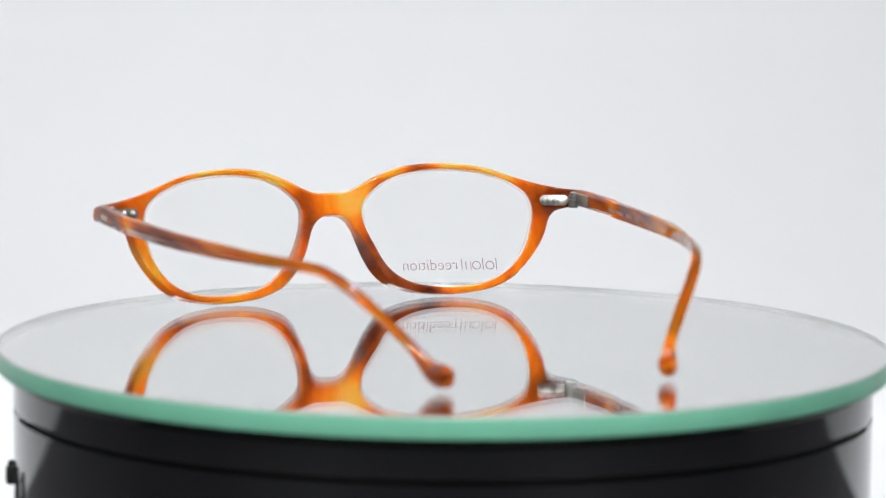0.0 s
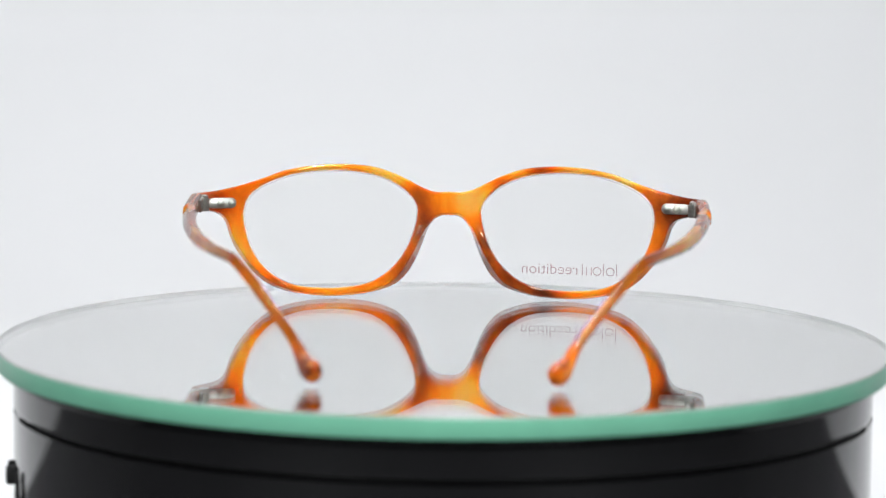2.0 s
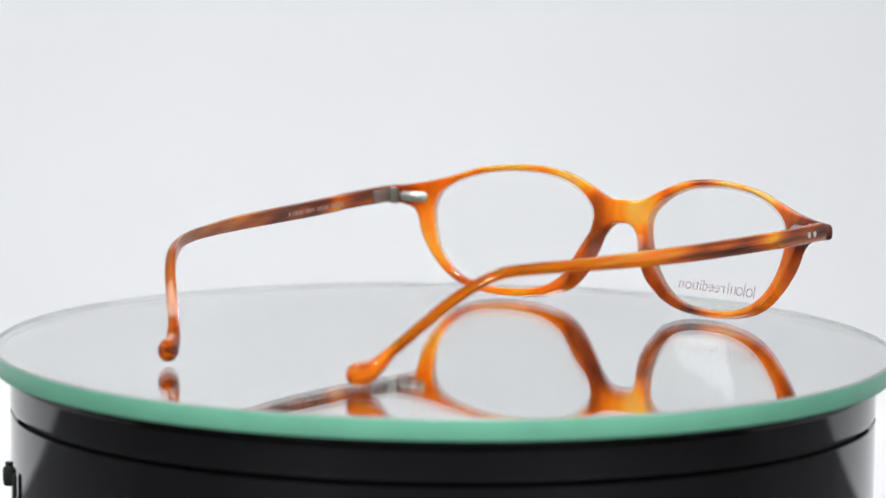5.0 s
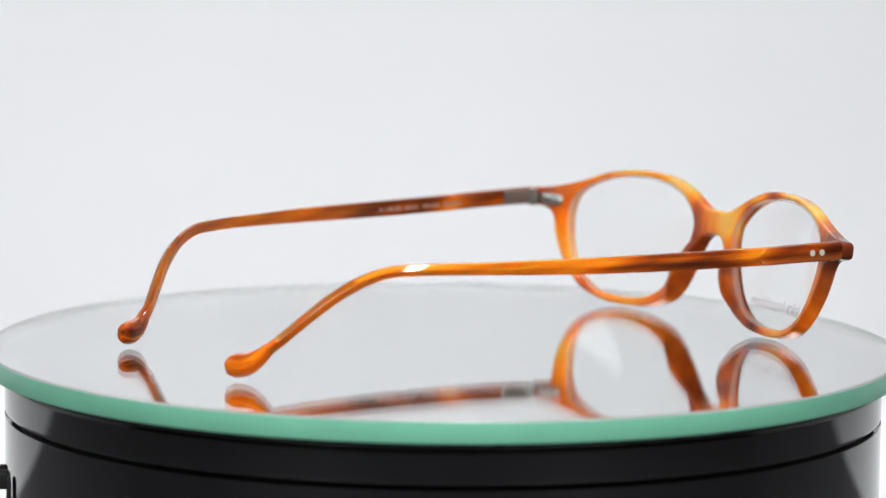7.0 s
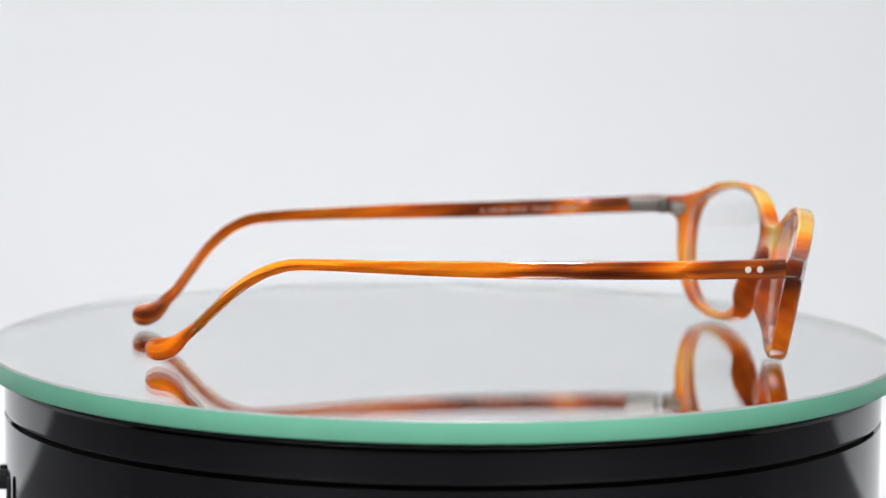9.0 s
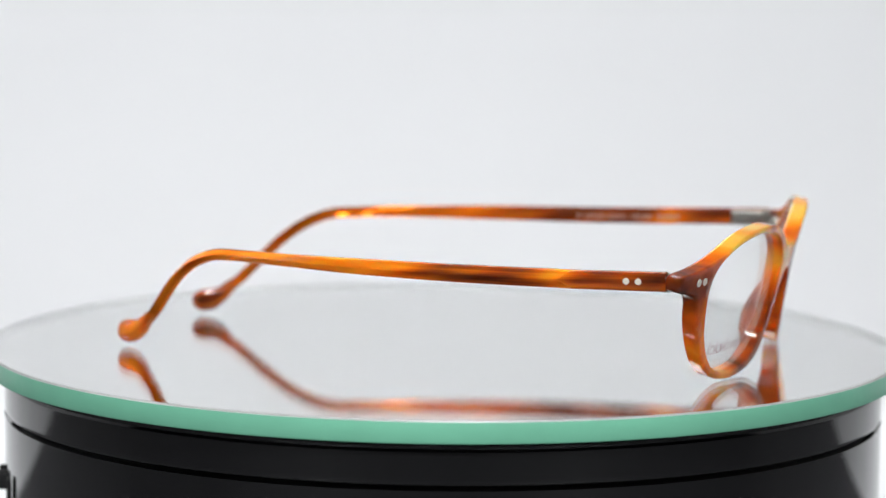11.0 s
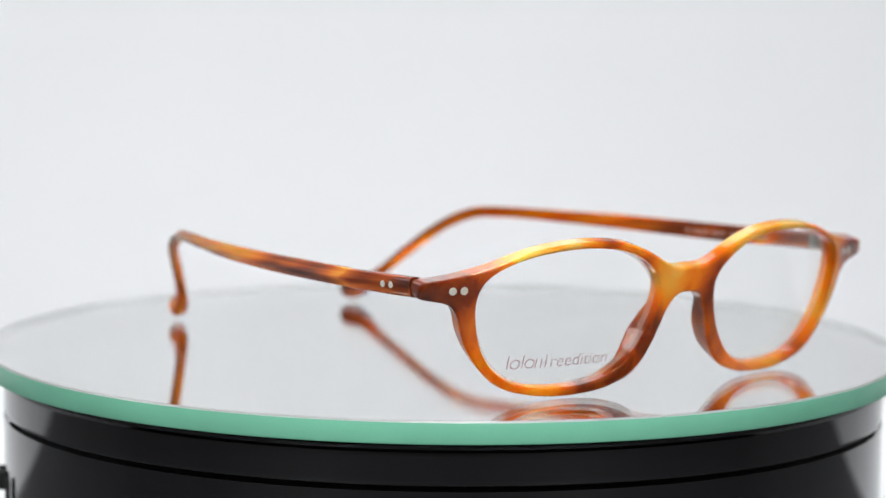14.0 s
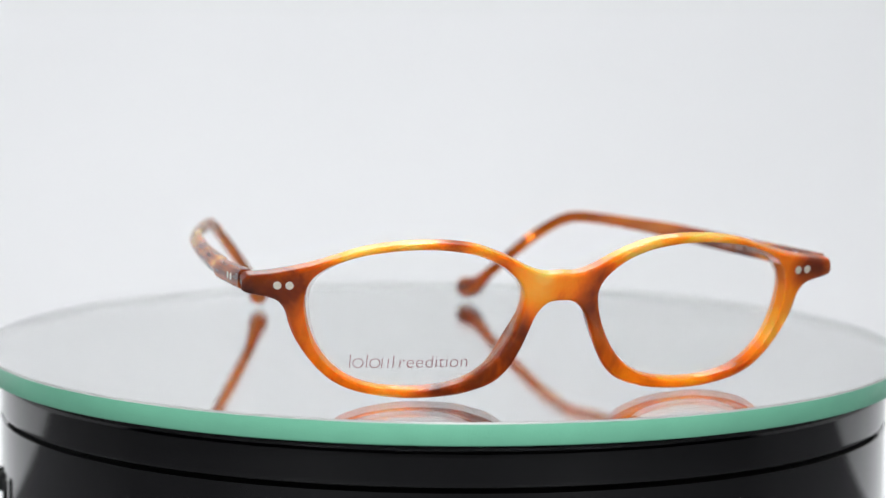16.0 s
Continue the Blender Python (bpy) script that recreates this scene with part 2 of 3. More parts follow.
def turntable():
    base = tagged(new("turntable_base"), "glossy black plastic turntable drum with a fine groove", "turntable")
    base.location = (0, 0, -0.0684)
    up = 0.0684
    r = 0.1053
    top = -DISC_T - 0.0006
    lid = [(0, top), (r - 0.0035, top), (r - 0.0008, top - 0.0003), (r - 0.0002, top - 0.0009), (r, top - 0.0018), (r, top - 0.0020), (r, top - 0.0026), (r, -0.0140), (r, -0.0146), (r - 0.0003, -0.01495), (r - 0.0025, -0.0151), (0, -0.0151)]
    sharpen(part("lid", lathe([(a, z + up) for a, z in lid], 256), BLACK, base), 50)
    body = [(0, -0.0180), (r - 0.0030, -0.0180), (r, -0.0160), (r, -0.0162), (r, -0.0175), (r, -0.0630), (r, -0.0660), (r - 0.001, -0.0684), (0, -0.0684)]
    sharpen(part("body", lathe([(a, z + up) for a, z in body], 256), BLACK, base), 50)
    sharpen(part("seam_ring", lathe([(r - 0.0031, -0.01515 + up), (r - 0.0031, -0.0179 + up), (r - 0.0050, -0.0179 + up), (r - 0.0050, -0.01515 + up)], 256, True), MATTE_BLACK, base, "dull black seam between lid and body"), 30)
    # clip on the side of the drum
    a = math.atan2(-18.0, -104.0)
    clip = part("clip", box((0.0045, 0.0052, 0.0042), 0.0007), MATTE_BLACK, base, "dull black plastic clip")
    clip.matrix_basis = Matrix.Translation((math.cos(a) * (r - 0.0003), math.sin(a) * (r - 0.0003), -0.0312 + up)) @ Matrix.Rotation(a, 4, "Z")
    tab = part("tab", box((0.0014, 0.0022, 0.0034), 0.0004), MATTE_BLACK, base, "dull black plastic tab")
    tab.matrix_basis = Matrix.Translation((math.cos(a - 0.03) * (r + 0.0006), math.sin(a - 0.03) * (r + 0.0006), -0.0300 + up)) @ Matrix.Rotation(a, 4, "Z")
    wire = bmesh.new()
    b = a + 0.125
    out, side = Vector((math.cos(b), math.sin(b), 0)), Vector((-math.sin(b), math.cos(b), 0))
    pts = [out * (r + 0.0007) + side * sx + Vector((0, 0, z + up)) for sx, z in ((-0.0008, -0.040), (-0.0008, -0.0295), (-0.0003, -0.0285), (0.0005, -0.0285), (0.0010, -0.0295), (0.0010, -0.040))]
    tube(wire, pts, 0.0004)
    part("wire_loop", wire, MATTE_BLACK, base, "thin black wire loop")

    disc = tagged(new("mirror_disc"), "round mirror with a green ground glass edge, turning on the drum", "mirror")
    disc.location = (0, 0, -DISC_T - 0.0005)
    lift = DISC_T + 0.0005
    t = DISC_T
    rin = DISC_R - 0.00045
    sharpen(part("glass", lathe([(0, lift), (rin, lift), (rin, lift - 0.0003)], 256), GLASS, disc), 30)
    sharpen(part("silvering", lathe([(0, lift - t + 0.0002), (rin - 0.0003, lift - t + 0.0002), (rin - 0.0003, lift - t), (0, lift - t)], 256), SILVER, disc, "mirror silvering under the glass"), 30)
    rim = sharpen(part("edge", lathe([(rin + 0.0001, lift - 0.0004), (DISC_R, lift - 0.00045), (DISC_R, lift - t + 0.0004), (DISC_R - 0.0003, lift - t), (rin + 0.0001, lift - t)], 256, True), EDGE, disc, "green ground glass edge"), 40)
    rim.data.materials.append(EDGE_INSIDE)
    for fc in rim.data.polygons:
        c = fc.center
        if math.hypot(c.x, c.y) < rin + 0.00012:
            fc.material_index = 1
    sharpen(part("arris", lathe([(rin + 0.0001, lift), (DISC_R - 0.0004, lift), (DISC_R, lift - 0.00042), (rin + 0.0001, lift - 0.00037)], 256, True), ARRIS, disc, "grey bevelled rim of the glass"), 20)
    return disc


def tube(bm, pts, radius, sides=8):
    rings = []
    for i, q in enumerate(pts):
        t = (pts[min(i + 1, len(pts) - 1)] - pts[max(i - 1, 0)]).normalized()
        u = t.orthogonal().normalized() if i == 0 else (u - t * u.dot(t)).normalized()
        w = t.cross(u)
        rings.append([bm.verts.new(q + (u * math.cos(2 * math.pi * k / sides) + w * math.sin(2 * math.pi * k / sides)) * radius) for k in range(sides)])
    for a, b in zip(rings, rings[1:]):
        for k in range(sides):
            j = (k + 1) % sides
            bm.faces.new((a[k], a[j], b[j], b[k]))
    bm.faces.new(rings[0])
    bm.faces.new(rings[-1])


# ---------------------------------------------------------------- the eyeglasses
# Half outlines in millimetres (sideways, up); the other half is their mirror image.
APERTURE = [(8.5, 22.5), (9.2, 18.5), (10.9, 14), (13.6, 9.6), (17.5, 5.9), (22, 3.7), (28, 2.7), (34, 2.6), (40, 3.3), (45, 5.2), (49.2, 8.5), (52.3, 13),
            (54.0, 18), (54.6, 22.5), (53.8, 26), (51.5, 28.6), (47.5, 30.8), (41, 32.8), (34, 33.6), (27, 33.5), (20, 32.4), (14.5, 30.2), (10.8, 27.4), (9, 25)]
OUTLINE = [(0, 28.0), (4, 28.0), (7.5, 29.2), (11, 31.0), (15, 32.8), (20, 34.4), (26, 35.15), (32, 35.2), (38, 34.7), (44, 33.6), (49, 31.9), (54, 30.3),
           (58.5, 29.2), (63, 28.4), (67, 28.0), (68.1, 27.4), (68.4, 26), (68.2, 24.6), (67, 24.0), (63, 23.2), (60.7, 22.3), (59.1, 20.2), (58, 16.8),
           (56.2, 13.2), (53.4, 9.3), (50, 5.8), (46, 3.2), (41, 1.6), (35, 0.7), (29, 0.6), (23, 1.1), (18.5, 2.2), (14.5, 3.9), (11.3, 6.9), (8.9, 10.8),
           (7.2, 14.8), (5.9, 18.2), (4.2, 20.6), (2.2, 21.8), (0, 21.9)]
FRONT_T = 4.0


def front_y(x, z):
    """The middle of the curved, forward-leaning front."""
    return -78.3 + 0.0027 * x * x - 0.20 * (z - 8)


# dark streaks of the front: sideways, up, reach, strength (negative: honey)
STREAKS = [(-66, 26, 7, 0.40), (-58, 25, 6, 0.24), (-57, 14, 6, 0.10), (-44, 32, 6, -0.34), (-34, 35, 5, -0.26), (-24, 35.5, 3.5, 0.22), (-18, 34, 4, -0.22), (-51, 8, 5, 0.02), (-52, 31, 4, 0.15), (-14, 31, 5, 0.10), (-4, 26, 6, -0.25), (-1, 21.5, 3.5, 0.12),
           (6, 24, 5, 0.14), (6.5, 19, 4.5, 0.22), (-9, 13, 6, 0.30), (-15, 5, 7, 0.34), (-25, 1, 6, 0.28), (-44, 3, 7, 0.06), (8, 28, 3.5, 0.16), (17, 33, 7, -0.30), (33, 35, 8, -0.30),
           (47, 32, 6, 0.0), (63, 26, 6, 0.25), (55, 20, 5, -0.12), (54, 11, 5, -0.10), (45, 4, 5, 0.14), (33, 1, 6, -0.12), (20, 2, 6, 0.0), (10, 8, 6, 0.17)]



def set_tone(ob, tones, grain=None, clear=None):
    """How dark and how clear each corner is, and where it lies in the sheet the acetate was cut from."""
    dark = ob.data.attributes.new("tone", "FLOAT", "POINT")
    dark.data.foreach_set("value", np.array(tones, dtype=np.float32))
    seen = ob.data.attributes.new("clear", "FLOAT", "POINT")
    seen.data.foreach_set("value", np.array(clear if clear else [1.0] * len(tones), dtype=np.float32))
    lies = ob.data.attributes.new("grain", "FLOAT_VECTOR", "POINT")
    places = grain if grain else [tuple(v.co) for v in ob.data.vertices]
    lies.data.foreach_set("vector", np.array(places, dtype=np.float32).ravel())



def frame_front(parent):
    ap = spline(APERTURE, 14, True)
    out = evenly(spline(OUTLINE, 12), 0.7)
    rise = np.array([0.12, 0.3, 0.55, 0.9, 1.6, 2.5, 3.6, 4.5, 5.2, 5.55, 5.8, 5.98])
    seam = np.stack([np.zeros(12), 21.9 + rise], 1)
    ring = np.vstack([out, seam])
    centre = np.array([31.0, 18.0])
    ang = np.arctan2(*(ap - centre).T[::-1])
    rad = np.linalg.norm(ap - centre, axis=1)
    order = np.argsort(ang)
    ang, rad = ang[order], rad[order]
    ra = np.arctan2(*(ring - centre).T[::-1])
    rr = np.interp(ra, ang, rad, period=2 * math.pi)
    # spread the spokes evenly over the bridge, where straight ones would bunch up
    i0 = int(np.argmin(np.linalg.norm(ring - np.array([8.9, 10.8]), axis=1)))
    i1 = int(np.argmin(np.linalg.norm(ring - np.array([11.0, 31.0]), axis=1)))
    span = np.concatenate([np.arange(i0, len(ring)), np.arange(0, i1 + 1)])
    run = np.concatenate([[0], np.cumsum(np.linalg.norm(np.diff(ring[span], axis=0), axis=1))])
    full = np.unwrap(ra[span])
    ra[span] = full[0] + (full[-1] - full[0]) * (run / run[-1]) ** 0.7
    rr = np.interp(ra, ang, rad, period=2 * math.pi)
    inner = centre + np.stack([np.cos(ra), np.sin(ra)], 1) * rr[:, None]
    gap = np.linalg.norm(ring - inner, axis=1)
    steps = [0, 0.08, 0.22, 0.45, 0.8]
    rows = []
    for s in steps:
        rows.append(inner + (ring - inner) * np.minimum(s / gap, 0.45 * (s / 0.8))[:, None])
    for k in range(1, 5):
        lo, hi = np.minimum(0.8 / gap, 0.45), 1 - np.minimum(0.8 / gap, 0.45)
        rows.append(inner + (ring - inner) * (lo + (hi - lo) * k / 5)[:, None])
    for s in steps[::-1]:
        rows.append(inner + (ring - inner) * (1 - np.minimum(s / gap, 0.45 * (s / 0.8)))[:, None])
    n, m = len(ring), len(rows)
    flat = np.vstack(rows)
    d = np.minimum(distance_to(flat, ap, True), distance_to(flat, evenly(spline(OUTLINE, 12), 0.4), False))
    d[:n] = 0
    d[(m - 1) * n:(m - 1) * n + len(out)] = 0

    def height(radius):
        e = np.minimum(d, radius)
        return FRONT_T / 2 - radius + np.sqrt(np.maximum(0, radius ** 2 - (radius - e) ** 2))

    x, z = flat.T
    mid = front_y(x, z)
    # the back is cut a little smaller than the face
    u = np.concatenate([np.linalg.norm(q - inner, axis=1) / gap for q in rows])
    spoke = np.tile((ring - inner) / gap[:, None], (m, 1))
    ease = u ** 2 * np.clip(x / 11, 0, 1) ** 2 * np.clip((z - 1) / 4, 0, 1)
    crown = 1 - np.clip((z - 23) / 4, 0, 1)
    face = flat + spoke * (0.3 * ease * crown)[:, None]
    rear = flat - spoke * (0.5 * ease * crown)[:, None]
    # the opening is bevelled wider in front at the temple side, and the nose pads lean inwards
    face += spoke * (1.0 * (1 - u) ** 2 * np.clip((x - 40) / 12, 0, 1))[:, None]
    lean = np.clip(1 - ((z - 11.0) / 8.2) ** 2, 0, 1) * np.clip((16.0 - x) / 5.0, 0, 1)
    rear -= spoke * (0.6 * u * u * lean)[:, None]
    pad = np.clip(1 - ((z - 11.0) / 8.2) ** 2, 0, 1) * np.clip((16.0 - x) / 5.0, 0, 1) * 2.5
    # thickness runs square to the leaning face
    yf = mid - 0.981 * height(0.75)
    yb = mid + 0.981 * height(0.75) + pad
    face[:, 1] -= 0.196 * height(0.75)
    rear[:, 1] += 0.196 * height(0.75)
    bm = bmesh.new()
    tones = []
    for side in (1, -1):
        vf = [bm.verts.new((side * a * 0.001, b * 0.001, c * 0.001)) for a, b, c in zip(face[:, 0], yf, face[:, 1])]
        vb = [bm.verts.new((side * a * 0.001, b * 0.001, c * 0.001)) for a, b, c in zip(rear[:, 0], yb, rear[:, 1])]
        for i in range(m - 1):
            for k in range(n):
                j = (k + 1) % n
                bm.faces.new((vf[i * n + k], vf[i * n + j], vf[(i + 1) * n + j], vf[(i + 1) * n + k]))
                bm.faces.new((vb[i * n + k], vb[i * n + j], vb[(i + 1) * n + j], vb[(i + 1) * n + k]))
        # the walls between face and back stay flat between two narrow rounds
        for o in (0, (m - 1) * n):
            loops = [vf[o:o + n]]
            for part_way in (0.06, 0.94):
                loops.append([bm.verts.new(p.co.lerp(q.co, part_way)) for p, q in zip(vf[o:o + n], vb[o:o + n])])
            loops.append(vb[o:o + n])
            for a, b in zip(loops, loops[1:]):
                for k in range(n):
                    j = (k + 1) % n
                    if o == 0 or abs(x[o + k]) > 1e-6 or abs(x[o + j]) > 1e-6:
                        bm.faces.new((a[k], a[j], b[j], b[k]))
    bmesh.ops.delete(bm, geom=[v for v in bm.verts if not v.link_faces], context="VERTS")
    bmesh.ops.remove_doubles(bm, verts=bm.verts[:], dist=1e-6)
    bm.verts.ensure_lookup_table()
    for v in bm.verts:
        a, c = v.co.x * 1000, v.co.z * 1000
        tones.append(min(0.80, 0.355 + 1.4 * sum(w * math.exp(-((a - sx) ** 2 + (c - sz) ** 2) / (s * s)) for sx, sz, s, w in STREAKS)))
    ob = part("frame_front", bm, ACETATE, parent, "honey and brown tortoiseshell acetate front")
    set_tone(ob, tones)
    return ob


def lens_y(x, z):
    return front_y(x, z) - 0.4 + 0.0022 * (x - 31) ** 2 + 0.005 * (z - 18) ** 2


def lens(parent, side):
    """A thin curved pane that fills the aperture."""
    ap = evenly(spline(APERTURE, 14, True), 1.0, True)
    centre = np.array([31.0, 18.0])
    bm = bmesh.new()
    for off in (-0.6, 0.6):
        rings = []
        for s in (1.012, 0.8, 0.6, 0.4, 0.2):
            rings.append([bm.verts.new((side * a * 0.001, (lens_y(a, c) + off) * 0.001, c * 0.001)) for a, c in centre + (ap - centre) * s])
        mid = bm.verts.new((side * centre[0] * 0.001, (lens_y(*centre) + off) * 0.001, centre[1] * 0.001))
        for a, b in zip(rings, rings[1:]):
            for k in range(len(a)):
                j = (k + 1) % len(a)
                bm.faces.new((a[k], a[j], b[j], b[k]))
        for k in range(len(ap)):
            bm.faces.new((rings[-1][k], rings[-1][(k + 1) % len(ap)], mid))
    ob = sharpen(part("lens", bm, LENS, parent, "clear demo lens"), 40)
    ob.visible_shadow = False
    # its ground edge shows as a pale line inside the rim
    edge = bmesh.new()
    loops = []
    for s, off in ((0.984, -0.62), (1.003, -0.75), (1.003, 0.75), (0.984, 0.62)):
        loops.append([edge.verts.new((side * a * 0.001, (lens_y(a, c) + off) * 0.001, c * 0.001)) for a, c in centre + (ap - centre) * s])
    for a, b in zip(loops, loops[1:] + loops[:1]):
        for k in range(len(ap)):
            j = (k + 1) % len(ap)
            edge.faces.new((a[k], a[j], b[j], b[k]))
    sharpen(part("lens_edge", edge, GROUND, ob, "pale ground lens edge"), 40)
    return ob


def on_lens(a, c, proud=0.06):
    return Vector((a * 0.001, (lens_y(abs(a), c) - 0.6 - proud) * 0.001, c * 0.001))


def lens_print(parent):
    """The printed line low on one lens: plain marks for the maker's name, then a readable word."""
    w, low = 0.19, 7.0
    for a, high, wide in [(-44.9, 3.1, 0), (-43.2, 2.2, 2.3), (-41.4, 3.1, 0), (-39.7, 2.2, 2.3), (-38.2, 2.1, 0), (-36.9, 2.1, 0), (-35.8, 2.9, 0)]:
        bm = bmesh.new()
        if wide:
            ring = [(math.cos(k * math.pi / 9), math.sin(k * math.pi / 9)) for k in range(18)]
            for p, q in zip(ring, ring[1:] + ring[:1]):
                bar(bm, [(a + c * (wide / 2 - d), low + high / 2 + e * (high / 2 - d)) for (c, e), d in ((p, 0), (q, 0), (q, w), (p, w))])
        else:
            bar(bm, [(a - w / 2, low), (a + w / 2, low), (a + w / 2, low + high), (a - w / 2, low + high)])
        part("print_mark", bm, PRINT, parent, "small mauve printed mark", smooth=False)
    curve = bpy.data.curves.new("print_word", "FONT")
    curve.body = "reedition"
    curve.size, curve.offset, curve.resolution_u = 4.0, -0.062, 4
    tmp = bpy.data.objects.new("tmp", curve)
    scene.collection.objects.link(tmp)
    me = bpy.data.meshes.new_from_object(tmp.evaluated_get(bpy.context.evaluated_depsgraph_get()))
    bpy.data.objects.remove(tmp)
    xs = [v.co.x for v in me.vertices]
    lo, hi = min(xs), max(xs)
    for v in me.vertices:
        v.co = on_lens(-34.5 + (v.co.x - lo) / (hi - lo) * 14.8, 7.0 + v.co.y * 1.05)
    me.name = "print_word"
    me.materials.append(PRINT)
    ob = new("print_word", me)
    ob.parent = parent
    tagged(ob, "thin mauve printed word on the lens")


def bar(bm, corners):
    f = [bm.verts.new(on_lens(a, c)) for a, c in corners]
    b = [bm.verts.new(on_lens(a, c, 0.0)) for a, c in corners]
    bm.faces.new(f)
    for k in range(4):
        j = (k + 1) % 4
        bm.faces.new((f[k], f[j], b[j], b[k]))


# The temple's run: back, sideways, up, half height, half width (millimetres)
TEMPLE = [(-67.6, 66.8, 26.3, 2.2, 1.7), (-62, 66.9, 26.2, 2.2, 1.7), (-55, 66.8, 26.1, 2.15, 1.7), (-43, 66.4, 25.9, 2.1, 1.7), (-18, 64.0, 25.7, 2.0, 1.6),
          (5, 60.3, 25.7, 1.8, 1.5), (22, 56.0, 25.7, 1.5, 1.4), (33.5, 52.2, 25.7, 1.4, 1.3), (42, 48.6, 25.3, 1.4, 1.3), (47, 46.2, 23.8, 1.4, 1.3), (51, 43.7, 21.5, 1.4, 1.3),
          (55, 40.5, 18.1, 1.4, 1.3), (59, 36.6, 13.6, 1.35, 1.3), (62.7, 33.0, 9.2, 1.35, 1.3), (64.8, 31.1, 6.9, 1.5, 1.5), (66.6, 29.9, 5.0, 2.0, 1.8),
          (68.6, 28.9, 3.8, 2.6, 2.2), (70.6, 27.9, 3.4, 2.8, 2.3), (72.2, 27.2, 3.5, 2.3, 1.9), (73.1, 26.8, 3.6, 1.3, 1.0), (73.4, 26.6, 3.6, 0.1, 0.1)]
TEMPLE_STREAKS = [(-66, 5, 0.18), (-54, 7, 0.12), (-42, 3.5, -0.24), (-31, 8, 0.24), (-16, 8, 0.20), (6, 10, -0.14), (24, 9, -0.06), (44, 7, 0.02), (57, 9, -0.04), (71, 5, 0.08)]


def temple_rows(side):
    """One temple of the pair sags a little in the middle."""
    rows = evenly(spline(TEMPLE, 12), 0.35)
    if side > 0:
        rows[:, 2] -= 0.15 + 0.45 * np.interp(rows[:, 0], [-66, -25, 38, 66], [0, 1, 1, -0.33])
    return rows


def temple(parent, side):
    rows = temple_rows(side)
    p = rows[:, [1, 0, 2]]
    bm = bmesh.new()
    rings, tones, grain, clear = [], [], [], []
    run = np.concatenate([[0.0], np.cumsum(np.linalg.norm(np.diff(p, axis=0), axis=1))])
    sides = 40
    for i in range(len(rows)):
        t = Vector(p[min(i + 1, len(p) - 1)] - p[max(i - 1, 0)]).normalized()
        out = Vector((t.y, -t.x, 0)).normalized()
        up = out.cross(t).normalized()
        if up.z < 0:
            up = -up
        hh, hw, y = rows[i, 3], rows[i, 4], rows[i, 0]
        ring = []
        tip = np.clip((y - 62.5) / 2.5, 0, 1)
        flat = 1.0 - np.clip((y + 43.5) / 0.6, 0, 1)
        # behind the flat part the outside rises to a ridge, and the two facets meet in an arrowhead
        steep = hw * np.interp(y, [5, 42], [0.75, 1.4])
        tilt = math.hypot(hh, steep)
        walls = [(hh / tilt, steep / tilt, hw * hh / tilt), (hh / tilt, -steep / tilt, hw * hh / tilt), (0, 1, hh), (0, -1, hh), (-1, 0, hw)]
        for k in range(sides):
            a = 2 * math.pi * k / sides
            c, s = math.cos(a), math.sin(a)
            v = abs(s)
            e = 3.4 * (1 - tip) + 2.0 * tip
            f = (abs(c) ** e + abs(s) ** e) ** (-1 / e)
            boxy = Vector((hw * c * f, hh * s * f))
            wc, ws = hw * c, hh * s
            g = sum(max(0.0, (n0 * wc + n1 * ws) / d) ** 12 for n0, n1, d in walls) ** (-1 / 12)
            part_flat = max(flat, tip)
            across = boxy * part_flat + Vector((wc * g, ws * g)) * (1 - part_flat)
            swept = -3.4 * v * min(1.0, max(0.0, 5 * c)) * max(0.0, 1 - abs(y + 43.5) / 10)
            q = Vector(p[i]) + out * across.x + up * across.y + t * swept
            ring.append(bm.verts.new((side * q.x * 0.001, q.y * 0.001, q.z * 0.001)))
            grain.append((across.x * 0.001 + 0.02 * side, run[i] * 0.001, across.y * 0.001))
            clear.append(float((0.35 * flat + (1 - flat) * np.interp(y, [-40, -10, 25, 45], [0.35, 0.45, 0.8, 1.0])) * (1 - 0.9 * tip)))
            wave = 0.06 * math.sin(y * 0.35 + 3 * s + side)
            tones.append(0.44 + 0.06 * np.clip((25 - y) / 25, 0, 1) + (0.14 * tip if side > 0 else 0.0) + 0.08 * flat + wave + (0.05 if side > 0 else 0.0) + sum(w * math.exp(-((y - sy) / r) ** 2) for sy, r, w in TEMPLE_STREAKS))
        rings.append(ring)
    for a, b in zip(rings, rings[1:]):
        for k in range(sides):
            j = (k + 1) % sides
            bm.faces.new((a[k], a[j], b[j], b[k]))
    bm.faces.new(rings[0])
    bm.faces.new(rings[-1])
    ob = sharpen(part("temple", bm, TEMPLE_ACETATE, parent, "tortoiseshell acetate temple with a rounded tip"), 33)
    set_tone(ob, tones, grain, clear)
    return ob


def temple_at(y, side):
    rows = temple_rows(side)
    return [np.interp(y, rows[:, 0], rows[:, k]) for k in range(1, 5)]


def disc_mesh(radius, high, dome=0.0):
    prof = [(0, high + dome), (radius * 0.5, high + dome * 0.75), (radius * 0.85, high + dome * 0.3), (radius, high), (radius, -high), (0, -high)]
    return lathe(prof, 24)


def set_on(ob, at, normal):
    ob.matrix_basis = Matrix.Translation(at) @ Vector(normal).to_track_quat("Z", "Y").to_matrix().to_4x4()
    return ob


